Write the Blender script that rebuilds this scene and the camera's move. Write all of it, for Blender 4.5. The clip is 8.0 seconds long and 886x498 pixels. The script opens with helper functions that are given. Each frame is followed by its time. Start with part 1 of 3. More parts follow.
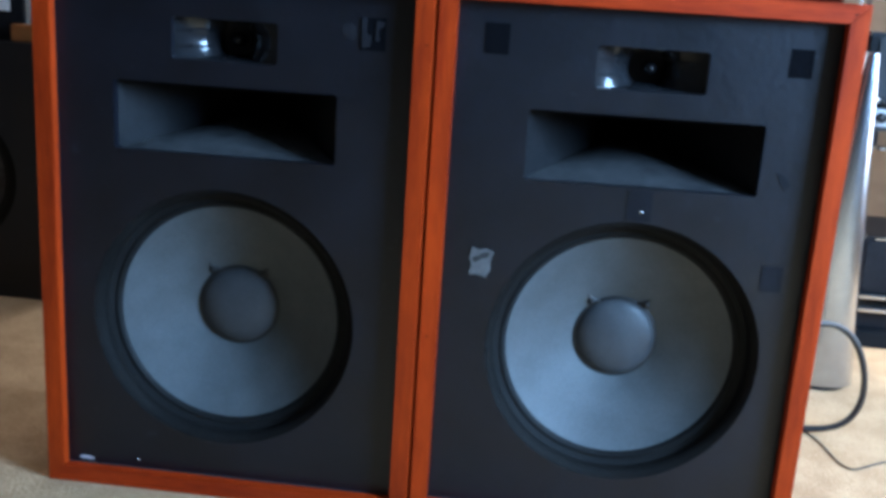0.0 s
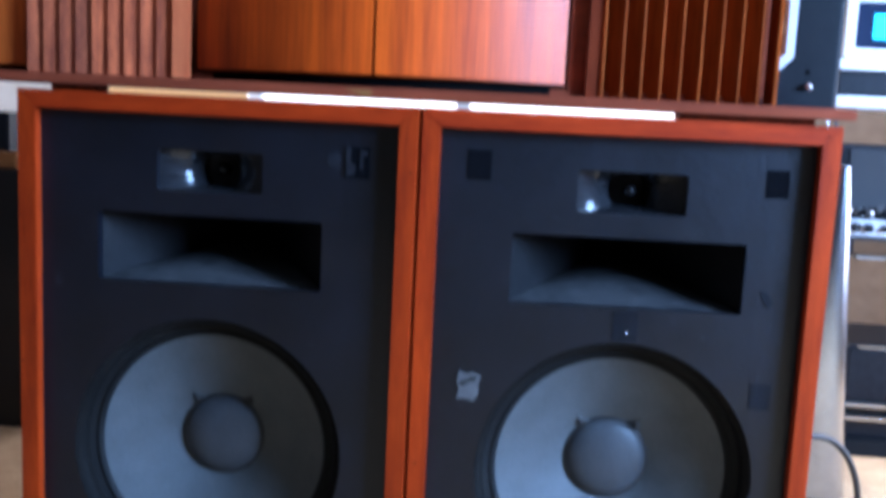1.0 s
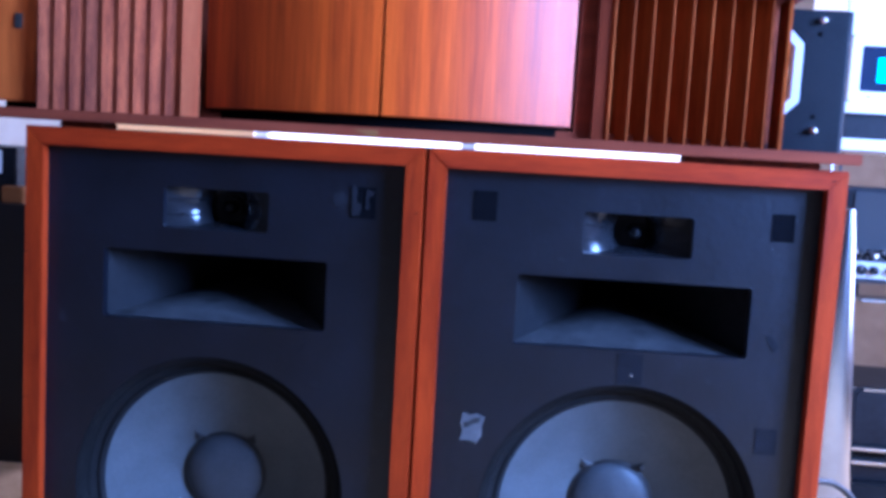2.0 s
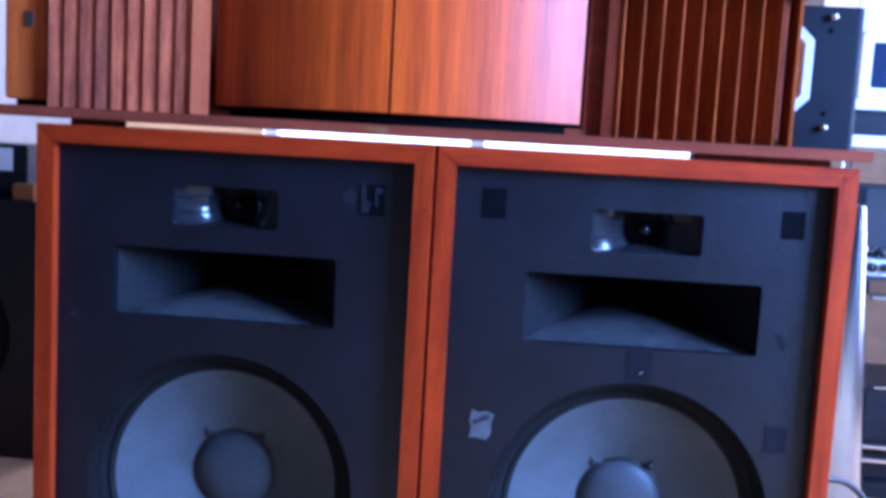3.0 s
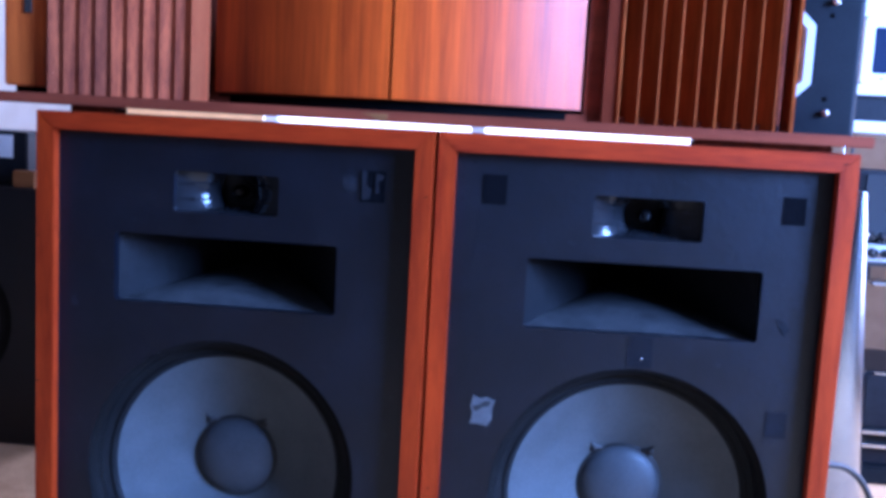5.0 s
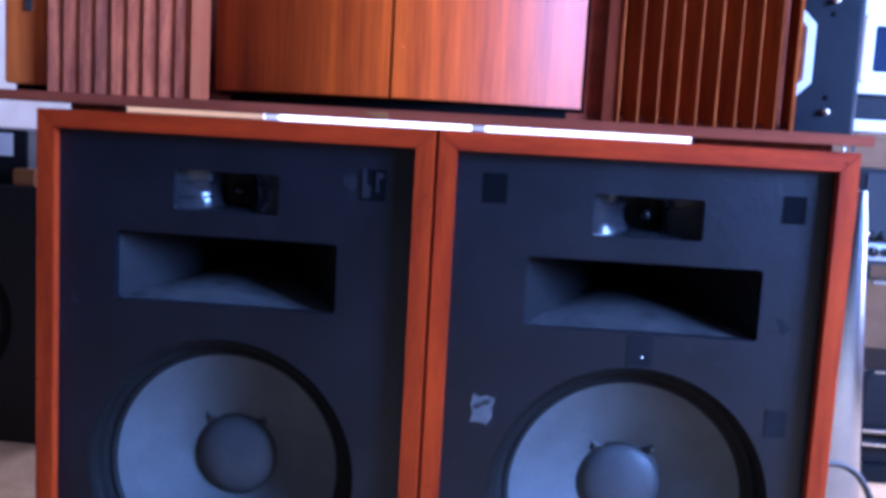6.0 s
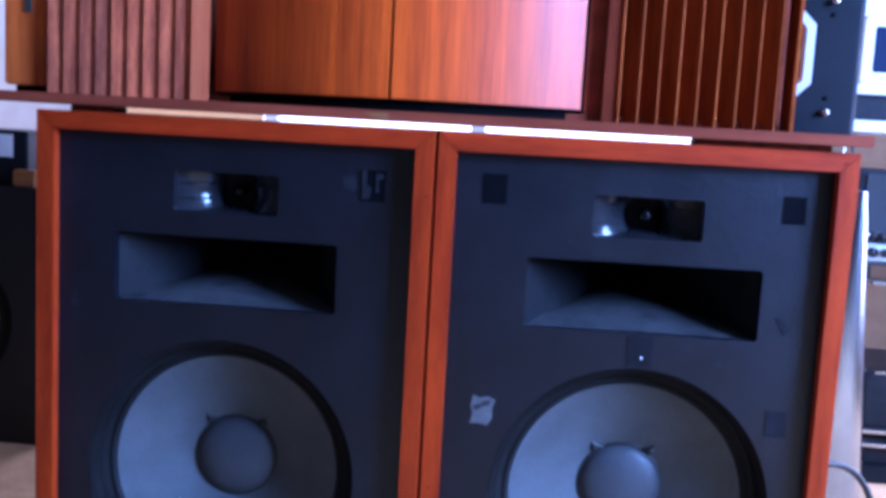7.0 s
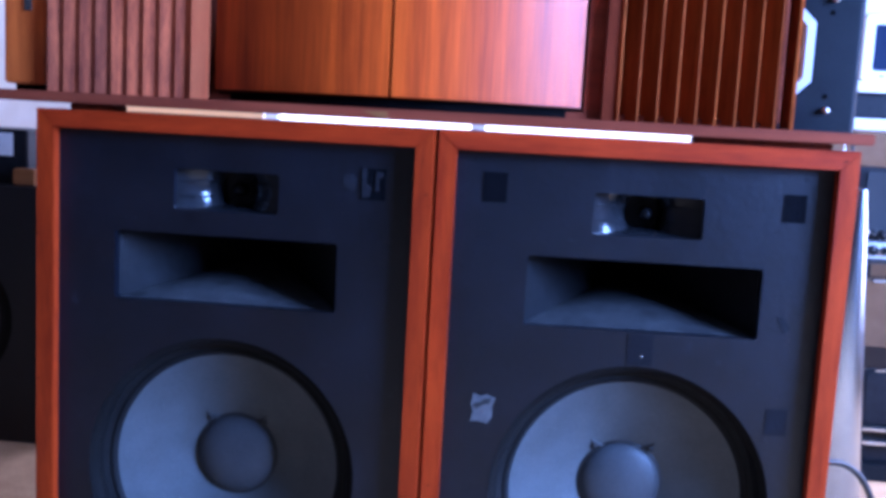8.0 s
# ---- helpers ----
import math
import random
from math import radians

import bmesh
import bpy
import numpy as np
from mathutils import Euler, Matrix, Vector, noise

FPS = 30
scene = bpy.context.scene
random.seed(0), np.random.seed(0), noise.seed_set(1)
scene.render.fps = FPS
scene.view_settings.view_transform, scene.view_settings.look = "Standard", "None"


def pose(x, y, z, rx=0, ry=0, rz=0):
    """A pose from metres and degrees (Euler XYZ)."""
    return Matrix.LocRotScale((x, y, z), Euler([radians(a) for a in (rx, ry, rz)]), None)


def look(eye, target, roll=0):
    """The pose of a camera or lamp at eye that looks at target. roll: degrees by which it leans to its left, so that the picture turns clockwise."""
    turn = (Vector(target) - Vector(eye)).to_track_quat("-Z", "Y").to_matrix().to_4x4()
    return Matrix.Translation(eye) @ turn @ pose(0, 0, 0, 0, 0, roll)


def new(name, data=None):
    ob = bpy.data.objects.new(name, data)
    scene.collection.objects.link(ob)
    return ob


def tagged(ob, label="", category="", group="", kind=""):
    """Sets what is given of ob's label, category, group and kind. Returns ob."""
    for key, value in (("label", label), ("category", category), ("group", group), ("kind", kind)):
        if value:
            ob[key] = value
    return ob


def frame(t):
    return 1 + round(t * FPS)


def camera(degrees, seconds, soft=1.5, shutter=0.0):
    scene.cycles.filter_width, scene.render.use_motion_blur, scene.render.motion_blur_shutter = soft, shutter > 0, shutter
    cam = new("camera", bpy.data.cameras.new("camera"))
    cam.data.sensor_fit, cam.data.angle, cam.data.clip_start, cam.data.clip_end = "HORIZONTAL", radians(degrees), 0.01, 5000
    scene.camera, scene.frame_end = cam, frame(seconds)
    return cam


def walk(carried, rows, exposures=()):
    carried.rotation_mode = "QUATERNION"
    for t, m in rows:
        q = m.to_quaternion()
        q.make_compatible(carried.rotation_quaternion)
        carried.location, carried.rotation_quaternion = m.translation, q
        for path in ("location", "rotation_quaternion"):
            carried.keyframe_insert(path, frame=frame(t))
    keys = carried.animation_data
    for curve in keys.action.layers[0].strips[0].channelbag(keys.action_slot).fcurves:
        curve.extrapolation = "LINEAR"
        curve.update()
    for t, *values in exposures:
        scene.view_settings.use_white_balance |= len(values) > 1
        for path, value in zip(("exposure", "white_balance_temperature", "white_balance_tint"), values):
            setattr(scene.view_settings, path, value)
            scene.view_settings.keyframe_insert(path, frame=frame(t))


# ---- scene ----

# camera and its walk: seconds, x, y, z, heading, pitch, roll
cam = camera(48.31, 8.0, soft=3.9, shutter=0.8)
ROWS = [
    (0.00, 0.1757, -1.5226, 0.8737, 5.251, -14.313, -3.760),
    (0.50, 0.1746, -1.5222, 0.8767, 5.943, -13.789, -3.798),
    (0.60, 0.1725, -1.5215, 0.8820, 5.371, -12.920, -3.585),
    (0.70, 0.1704, -1.5208, 0.8873, 5.317, -11.457, -3.374),
    (0.80, 0.1684, -1.5201, 0.8927, 5.559, -9.287, -3.162),
    (0.90, 0.1663, -1.5193, 0.8980, 4.757, -8.364, -2.951),
    (1.00, 0.1643, -1.5185, 0.9033, 4.407, -8.185, -2.740),
    (1.10, 0.1636, -1.5184, 0.9048, 5.261, -5.580, -2.775),
    (1.20, 0.1631, -1.5182, 0.9063, 4.649, -5.167, -2.810),
    (1.35, 0.1623, -1.5178, 0.9084, 4.688, -6.082, -2.863),
    (1.50, 0.1614, -1.5175, 0.9107, 4.656, -6.318, -2.918),
    (2.00, 0.1614, -1.5175, 0.9107, 4.729, -6.113, -3.271),
    (2.20, 0.1614, -1.5175, 0.9107, 5.276, -6.263, -3.358),
    (3.30, 0.1614, -1.5175, 0.9107, 5.236, -6.291, -3.188),
    (3.50, 0.1614, -1.5175, 0.9107, 5.236, -6.291, -3.188),
    (4.00, 0.1614, -1.5175, 0.9107, 5.250, -6.343, -3.181),
    (4.50, 0.1614, -1.5175, 0.9107, 5.252, -6.871, -3.119),
    (6.00, 0.1614, -1.5175, 0.9107, 5.259, -7.171, -3.162),
    (6.50, 0.1614, -1.5175, 0.9107, 5.260, -7.071, -3.133),
    (7.00, 0.1614, -1.5175, 0.9107, 5.256, -7.122, -3.125),
    (7.50, 0.1614, -1.5175, 0.9107, 5.258, -7.224, -3.107),
    (8.00, 0.1614, -1.5175, 0.9107, 5.259, -7.219, -3.085),
]
EXPOSURES = [(0.0, 0.72, 5620, 11), (0.9, 0.76, 5540, 18), (1.3, 0.82, 4690, 42), (4.7, 0.86, 4620, 40), (5.8, 0.76, 4700, 44), (8.0, 0.76, 4700, 44)]
walk(cam, [(t, pose(x, y, z, 90 + pitch, 0, yaw) @ pose(0, 0, 0, 0, 0, -roll)) for t, x, y, z, yaw, pitch, roll in ROWS], EXPOSURES)

# ---- light ----
world = bpy.data.worlds.new("sky")
scene.world = world
world.use_nodes = True
wn = world.node_tree
sky = wn.nodes.new("ShaderNodeTexSky")
sky.sky_type, sky.sun_disc, sky.sun_elevation, sky.sun_rotation = "NISHITA", False, radians(48), radians(110)
wn.links.new(sky.outputs[0], wn.nodes["Background"].inputs[0])
wn.nodes["Background"].inputs[1].default_value = 0.12

ROOM = dict(x0=-3.0, x1=2.7, y0=-5.4, y1=2.8, h=2.55)
WIN_R = dict(y0=-1.80, y1=-0.75, z0=1.00, z1=2.30)     # window in the wall on the right
WIN_E = dict(y0=0.15, y1=1.75, z0=0.35, z1=2.15)     # second window in the same wall
WIN_W = dict(y0=1.15, y1=2.35, z0=0.85, z1=2.0)       # unseen window added on the left to brighten the cream wall
WIN_B = dict(x0=-1.80, x1=0.885, z0=0.72, z1=2.0)      # window behind the stack


def area_lamp(name, m, sx, sy, watts, colour):
    data = bpy.data.lights.new(name, "AREA")
    data.shape, data.size, data.size_y, data.energy, data.color = "RECTANGLE", sx, sy, watts, colour
    ob = new(name, data)
    ob.matrix_world = m
    return ob


area_lamp("window_daylight", look((ROOM["x1"] + 0.06, (WIN_R["y0"] + WIN_R["y1"]) / 2, 1.65), (0.2, -0.3, 0.8)),
          WIN_R["y1"] - WIN_R["y0"] - 0.1, WIN_R["z1"] - WIN_R["z0"] - 0.1, 200, (0.41, 0.68, 1.0))
area_lamp("side_window_daylight", look((ROOM["x1"] + 0.06, 0.95, 1.25), (0.0, 0.95, 0.9)), 1.5, 1.7, 60, (0.86, 0.93, 1.0))
area_lamp("back_window_daylight", look((-0.44, ROOM["y1"] + 0.22, 1.4), (-0.44, 0.0, 1.4)), 2.8, 1.2, 30, (1.0, 0.94, 0.85))
# Added warm fill behind the unseen west window, for the cream wall.
area_lamp("west_added_fill", look((ROOM["x0"] - 0.12, 1.75, 1.42), (0.0, 1.75, 1.2)), 1.1, 1.05, 8, (1.0, 0.88, 0.72))
sun = new("sun", bpy.data.lights.new("sun", "SUN"))
sun.data.energy, sun.data.angle, sun.data.color = 2.0, radians(0.5), (1.0, 0.93, 0.82)
sun.matrix_world = look((0, 0, 0), (-math.sin(radians(110)) * 0.67, -math.cos(radians(110)) * 0.67, -0.74))

# ---- materials ----


def nodes_of(name, rough=0.5, metal=0.0):
    m = bpy.data.materials.new(name)
    m.use_nodes = True
    b = m.node_tree.nodes["Principled BSDF"]
    b.inputs["Roughness"].default_value, b.inputs["Metallic"].default_value = rough, metal
    return m, m.node_tree.nodes, m.node_tree.links, b


def ramp(n, stops):
    r = n.new("ShaderNodeValToRGB")
    while len(r.color_ramp.elements) < len(stops):
        r.color_ramp.elements.new(0.5)
    for e, (p, c) in zip(r.color_ramp.elements, stops):
        e.position, e.color = p, (*c, 1)
    return r


def coords(n, l, scale, offset_random=False):
    tc, mp = n.new("ShaderNodeTexCoord"), n.new("ShaderNodeMapping")
    mp.inputs["Scale"].default_value = scale
    l.new(tc.outputs["Object"], mp.inputs[0])
    if offset_random:
        oi, mul = n.new("ShaderNodeObjectInfo"), n.new("ShaderNodeMath")
        mul.operation = "MULTIPLY"
        mul.inputs[1].default_value = 37.0
        l.new(oi.outputs["Random"], mul.inputs[0])
        l.new(mul.outputs[0], mp.inputs["Location"])
    return mp


def wood(name, dark, light, scale=(1, 1, 1), rough=0.35, coat=0.0, bump=0.08, contrast=(0.3, 0.72), spec=0.25, coat_rough=0.12, vary=0.0):
    """Long grain along the axis whose scale is smallest; fine pores on top."""
    m, n, l, b = nodes_of(name, rough)
    mp = coords(n, l, scale, True)
    t1, t2, t3 = n.new("ShaderNodeTexNoise"), n.new("ShaderNodeTexNoise"), n.new("ShaderNodeTexNoise")
    for t, s, d in ((t1, 9, 4), (t2, 60, 6), (t3, 1.6, 2)):
        t.inputs["Scale"].default_value, t.inputs["Detail"].default_value = s, d
        l.new(mp.outputs[0], t.inputs["Vector"])
    mix = n.new("ShaderNodeMix")
    mix.inputs["Factor"].default_value = 0.4
    l.new(t1.outputs[0], mix.inputs["A"]), l.new(t2.outputs[0], mix.inputs["B"])
    mid = [(a + c) / 2 for a, c in zip(dark, light)]
    r = ramp(n, [(contrast[0], dark), (0.5, mid), (contrast[1], light)])
    l.new(mix.outputs[0], r.inputs[0])
    mul = n.new("ShaderNodeMix")
    mul.data_type, mul.blend_type = "RGBA", "MULTIPLY"
    mul.inputs["Factor"].default_value = 0.45
    r3 = ramp(n, [(0.3, (0.55, 0.5, 0.48)), (0.7, (1, 1, 1))])
    l.new(t3.outputs[0], r3.inputs[0])
    l.new(r.outputs[0], mul.inputs["A"]), l.new(r3.outputs[0], mul.inputs["B"])
    out = mul.outputs["Result"]
    if vary:
        oi, mr, mv = n.new("ShaderNodeObjectInfo"), n.new("ShaderNodeMapRange"), n.new("ShaderNodeMix")
        mr.inputs["To Min"].default_value, mr.inputs["To Max"].default_value = 0.0, vary
        mv.data_type, mv.blend_type = "RGBA", "MULTIPLY"
        mv.inputs["B"].default_value = (0.52, 0.62, 0.85, 1)
        l.new(oi.outputs["Random"], mr.inputs[0]), l.new(mr.outputs[0], mv.inputs["Factor"]), l.new(out, mv.inputs["A"])
        out = mv.outputs["Result"]
    l.new(out, b.inputs["Base Color"])
    bp = n.new("ShaderNodeBump")
    bp.inputs["Strength"].default_value, bp.inputs["Distance"].default_value = bump, 0.002
    l.new(t2.outputs[0], bp.inputs["Height"]), l.new(bp.outputs[0], b.inputs["Normal"])
    b.inputs["Coat Weight"].default_value, b.inputs["Coat Roughness"].default_value = coat, coat_rough
    b.inputs["Specular IOR Level"].default_value = spec
    return m


def speckled(name, c1, c2, scale=40, rough=0.5, metal=0.0, bump=0.1, wear=None, wear_at=0.66, rough_var=0.1, dist=0.002, spec=0.5):
    """Two-scale mottling of two colours, optional worn spots."""
    m, n, l, b = nodes_of(name, rough, metal)
    b.inputs["Specular IOR Level"].default_value = spec
    mp = coords(n, l, (1, 1, 1), True)
    t1, t2 = n.new("ShaderNodeTexNoise"), n.new("ShaderNodeTexNoise")
    for t, s, d in ((t1, scale, 5), (t2, scale * 0.08, 3)):
        t.inputs["Scale"].default_value, t.inputs["Detail"].default_value = s, d
        l.new(mp.outputs[0], t.inputs["Vector"])
    add = n.new("ShaderNodeMix")
    add.inputs["Factor"].default_value = 0.5
    l.new(t1.outputs[0], add.inputs["A"]), l.new(t2.outputs[0], add.inputs["B"])
    r = ramp(n, [(0.35, c1), (0.65, c2)])
    l.new(add.outputs[0], r.inputs[0])
    out = r.outputs[0]
    if wear:
        t4 = n.new("ShaderNodeTexNoise")
        t4.inputs["Scale"].default_value, t4.inputs["Detail"].default_value = scale * 0.35, 8
        l.new(mp.outputs[0], t4.inputs["Vector"])
        rw = ramp(n, [(wear_at, (0, 0, 0)), (wear_at + 0.05, (1, 1, 1))])
        l.new(t4.outputs[0], rw.inputs[0])
        mx = n.new("ShaderNodeMix")
        mx.data_type = "RGBA"
        mx.inputs["B"].default_value = (*wear, 1)
        l.new(rw.outputs[0], mx.inputs["Factor"]), l.new(out, mx.inputs["A"])
        out = mx.outputs["Result"]
    l.new(out, b.inputs["Base Color"])
    mr = n.new("ShaderNodeMapRange")
    mr.inputs["To Min"].default_value, mr.inputs["To Max"].default_value = max(0.02, rough - rough_var), min(1, rough + rough_var)
    l.new(t2.outputs[0], mr.inputs[0]), l.new(mr.outputs[0], b.inputs["Roughness"])
    bp = n.new("ShaderNodeBump")
    bp.inputs["Strength"].default_value, bp.inputs["Distance"].default_value = bump, dist
    l.new(t1.outputs[0], bp.inputs["Height"]), l.new(bp.outputs[0], b.inputs["Normal"])
    return m


def glow(name, colour, strength):
    m, n, l, b = nodes_of(name, 0.2)
    b.inputs["Base Color"].default_value = (*colour, 1)
    b.inputs["Emission Color"].default_value, b.inputs["Emission Strength"].default_value = (*colour, 1), strength
    return m


RED_V = wood("red_stained_trim_upright", (0.21, 0.013, 0.001), (0.54, 0.055, 0.002), (5.0, 5.0, 0.45), 0.48, 0.0, 0.14, spec=0.21)
RED_H = wood("red_stained_trim_level", (0.21, 0.012, 0.001), (0.53, 0.049, 0.002), (0.45, 5.0, 5.0), 0.48, 0.0, 0.14, spec=0.22)
CASE = wood("red_stained_veneer", (0.17, 0.035, 0.014), (0.40, 0.10, 0.035), (1.2, 0.15, 1.2), 0.38, 0.2)
BAFFLE = speckled("black_painted_board", (0.0011, 0.0014, 0.0031), (0.0029, 0.0037, 0.0082), 90, 0.42, 0, 0.36, (0.010, 0.011, 0.016), 0.69, rough_var=0.07, spec=0.52)
BLACK_EDGE = speckled("black_painted_edge", (0.005, 0.005, 0.005), (0.010, 0.009, 0.009), 60, 0.7, spec=0.2)
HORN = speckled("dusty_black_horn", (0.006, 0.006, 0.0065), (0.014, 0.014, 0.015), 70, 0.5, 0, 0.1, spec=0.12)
# Mottled grey: paler horn floors, dust on the ledge, far woofer cone.
HORN_GREY = speckled("mottled_grey", (0.022, 0.022, 0.023), (0.056, 0.056, 0.056), 50, 0.7, 0, 0.1, (0.016, 0.016, 0.017), 0.58)
GLOSS = speckled("glossy_black_plastic", (0.012, 0.012, 0.013), (0.02, 0.02, 0.022), 30, 0.13, 0, 0.02, rough_var=0.03, spec=0.42)
CONE = speckled("grey_paper_cone", (0.050, 0.057, 0.060), (0.078, 0.086, 0.090), 260, 0.55, 0, 0.3, dist=0.001)
CAP = speckled("dark_grey_cap", (0.034, 0.037, 0.041), (0.052, 0.056, 0.061), 200, 0.5, 0, 0.3, dist=0.001)
SURROUND = speckled("black_doped_cloth", (0.006, 0.006, 0.006), (0.011, 0.0105, 0.010), 160, 0.6, 0, 0.3, spec=0.12)
GASKET = speckled("dark_brown_gasket", (0.0045, 0.0040, 0.0036), (0.010, 0.009, 0.008), 120, 0.7, spec=0.10)
PATCH = speckled("black_hook_tape", (0.002, 0.002, 0.003), (0.004, 0.004, 0.005), 300, 0.9, 0, 0.5, spec=0.05)
FADED = speckled("dusty_hook_tape", (0.0008, 0.0011, 0.0026), (0.0020, 0.0026, 0.0064), 300, 0.5, 0, 0.5, spec=0.26)
RESIDUE = speckled("glue_residue", (0.006, 0.006, 0.008), (0.018, 0.018, 0.022), 90, 0.5, 0, 0.4, spec=0.3)
TAPE = speckled("torn_grey_tape", (0.05, 0.048, 0.048), (0.14, 0.136, 0.134), 60, 0.6, 0, 0.3, (0.05, 0.045, 0.04), 0.6)
TAPE_DARK = speckled("stained_tape", (0.010, 0.010, 0.010), (0.035, 0.033, 0.031), 120, 0.6, 0, 0.3)
STEEL = speckled("bright_steel", (0.5, 0.5, 0.5), (0.62, 0.62, 0.62), 80, 0.25, 1.0, 0.02)
DOOR = wood("teak_door_veneer", (0.34, 0.032, 0.001), (0.93, 0.128, 0.002), (4.6, 4.6, 0.16), 0.52, 0.08, 0.06, (0.32, 0.68), coat_rough=0.34, spec=0.30)
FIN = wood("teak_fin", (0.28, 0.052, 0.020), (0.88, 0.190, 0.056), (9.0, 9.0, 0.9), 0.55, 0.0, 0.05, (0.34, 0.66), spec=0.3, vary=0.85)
# End slat's teak, brightened in colour against the bowed door's shade.
FIN_EDGE = wood("brightened_teak_slat", (0.70, 0.13, 0.040), (0.94, 0.25, 0.08), (9.0, 9.0, 0.9), 0.55, 0.0, 0.05, spec=0.3)
# Right-hand fins' teak, browner: their turn from the light is in the colour.
FIN_SHADED = wood("shaded_teak_fin", (0.18, 0.028, 0.004), (0.52, 0.105, 0.012), (9.0, 9.0, 0.6), 0.6, 0.0, 0.05, spec=0.06)
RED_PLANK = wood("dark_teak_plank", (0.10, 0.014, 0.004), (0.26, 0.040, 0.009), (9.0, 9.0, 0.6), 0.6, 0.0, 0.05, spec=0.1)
BOARD = wood("dark_red_board", (0.16, 0.030, 0.014), (0.40, 0.085, 0.034), (0.1, 1.2, 1.4), 0.4, 0.25)
TEAK = wood("orange_teak", (0.46, 0.075, 0.010), (0.84, 0.180, 0.024), (4, 4, 0.3), 0.42, 0.08)
# Near-black for gaps and recesses: their shade is put into the colour.
DARK = speckled("gap_shade_black", (0.002, 0.002, 0.002), (0.004, 0.0035, 0.0035), 20, 0.9, spec=0.03)
CHARCOAL = speckled("charcoal_textured_paint", (0.004, 0.005, 0.0065), (0.009, 0.0105, 0.0125), 220, 0.55, 0, 0.08, spec=0.10)
SILVER = speckled("brushed_silver", (0.55, 0.56, 0.58), (0.72, 0.73, 0.75), 60, 0.27, 0.9, 0.02)
SATIN = speckled("satin_aluminium", (0.40, 0.43, 0.48), (0.48, 0.51, 0.56), 60, 0.2, 1.0, 0.02, rough_var=0.04)
PALE = speckled("pale_grey_paint", (0.42, 0.43, 0.45), (0.52, 0.53, 0.55), 60, 0.45)
AMBER = speckled("amber_cone", (0.28, 0.14, 0.05), (0.42, 0.22, 0.08), 120, 0.6)
WHITE = speckled("white_plastic", (0.72, 0.72, 0.71), (0.82, 0.82, 0.81), 30, 0.35, 0, 0.02)
# Unseen walls, made dark to keep bounced light off the baffles.
DIMWALL = speckled("unseen_wall_dark_brown", (0.050, 0.036, 0.026), (0.070, 0.050, 0.036), 14, 0.85, 0, 0.15)
BROWNWALL = speckled("brown_wall_paint", (0.16, 0.10, 0.055), (0.22, 0.145, 0.085), 14, 0.85, 0, 0.15)
PLASTER = speckled("cream_plaster", (0.72, 0.62, 0.48), (0.82, 0.73, 0.60), 14, 0.85, 0, 0.15)
# Unseen ceiling, greyed so that less light bounces down.
CEIL = speckled("unseen_ceiling_grey", (0.20, 0.19, 0.17), (0.26, 0.25, 0.23), 14, 0.9, 0, 0.1)
RUBBER = speckled("black_rubber", (0.01, 0.01, 0.011), (0.02, 0.02, 0.02), 80, 0.45)
BLACKBOX = speckled("black_metal_case", (0.006, 0.006, 0.008), (0.013, 0.014, 0.017), 60, 0.42, 0.0, spec=0.16)
BRASSY = wood("light_wood_block", (0.22, 0.08, 0.02), (0.40, 0.16, 0.05), (0.6, 3, 3), 0.5)
GLASS, gn, gl, gb = nodes_of("window_glass", 0.02)
gb.inputs["Transmission Weight"].default_value, gb.inputs["IOR"].default_value = 1.0, 1.45
SMOKED, gn, gl, gb = nodes_of("smoked_glass", 0.05)
gb.inputs["Base Color"].default_value = (0.05, 0.055, 0.06, 1)
gb.inputs["Coat Weight"].default_value = 0.5
CRT, gn, gl, gb = nodes_of("dark_screen_glass", 0.08)
gb.inputs["Base Color"].default_value = (0.02, 0.03, 0.06, 1)
CYAN = glow("lit_cyan_window", (0.05, 0.62, 0.85), 1.3)

# ---- mesh helpers ----


def mesh_of(name, bm, material, smooth=False, bevel=0.0):
    if bevel:
        bmesh.ops.bevel(bm, geom=list(bm.edges), offset=bevel, segments=2, affect="EDGES", clamp_overlap=True)
    bmesh.ops.recalc_face_normals(bm, faces=bm.faces)
    me = bpy.data.meshes.new(name)
    bm.to_mesh(me)
    bm.free()
    me.materials.append(material)
    if smooth:
        for p in me.polygons:
            p.use_smooth = True
        if smooth != "all":
            me.set_sharp_from_angle(angle=radians(40))
    return me


def part(name, bm, material, parent=None, label="", smooth=False, bevel=0.0, at=None):
    ob = new(name, mesh_of(name, bm, material, smooth, bevel))
    if parent:
        ob.parent = parent
    if at is not None:
        ob.matrix_local = at
    return tagged(ob, label) if label else ob


def thing(name, label, category, m=None, group="", kind=""):
    ob = new(name)
    ob.empty_display_size = 0.05
    if m is not None:
        ob.matrix_world = m
    return tagged(ob, label, category, group, kind)


def box(x0, x1, y0, y1, z0, z1, bm=None):
    bm = bm or bmesh.new()
    c = Matrix.LocRotScale(((x0 + x1) / 2, (y0 + y1) / 2, (z0 + z1) / 2), None, (x1 - x0, y1 - y0, z1 - z0))
    bmesh.ops.create_cube(bm, size=1, matrix=c)
    return bm


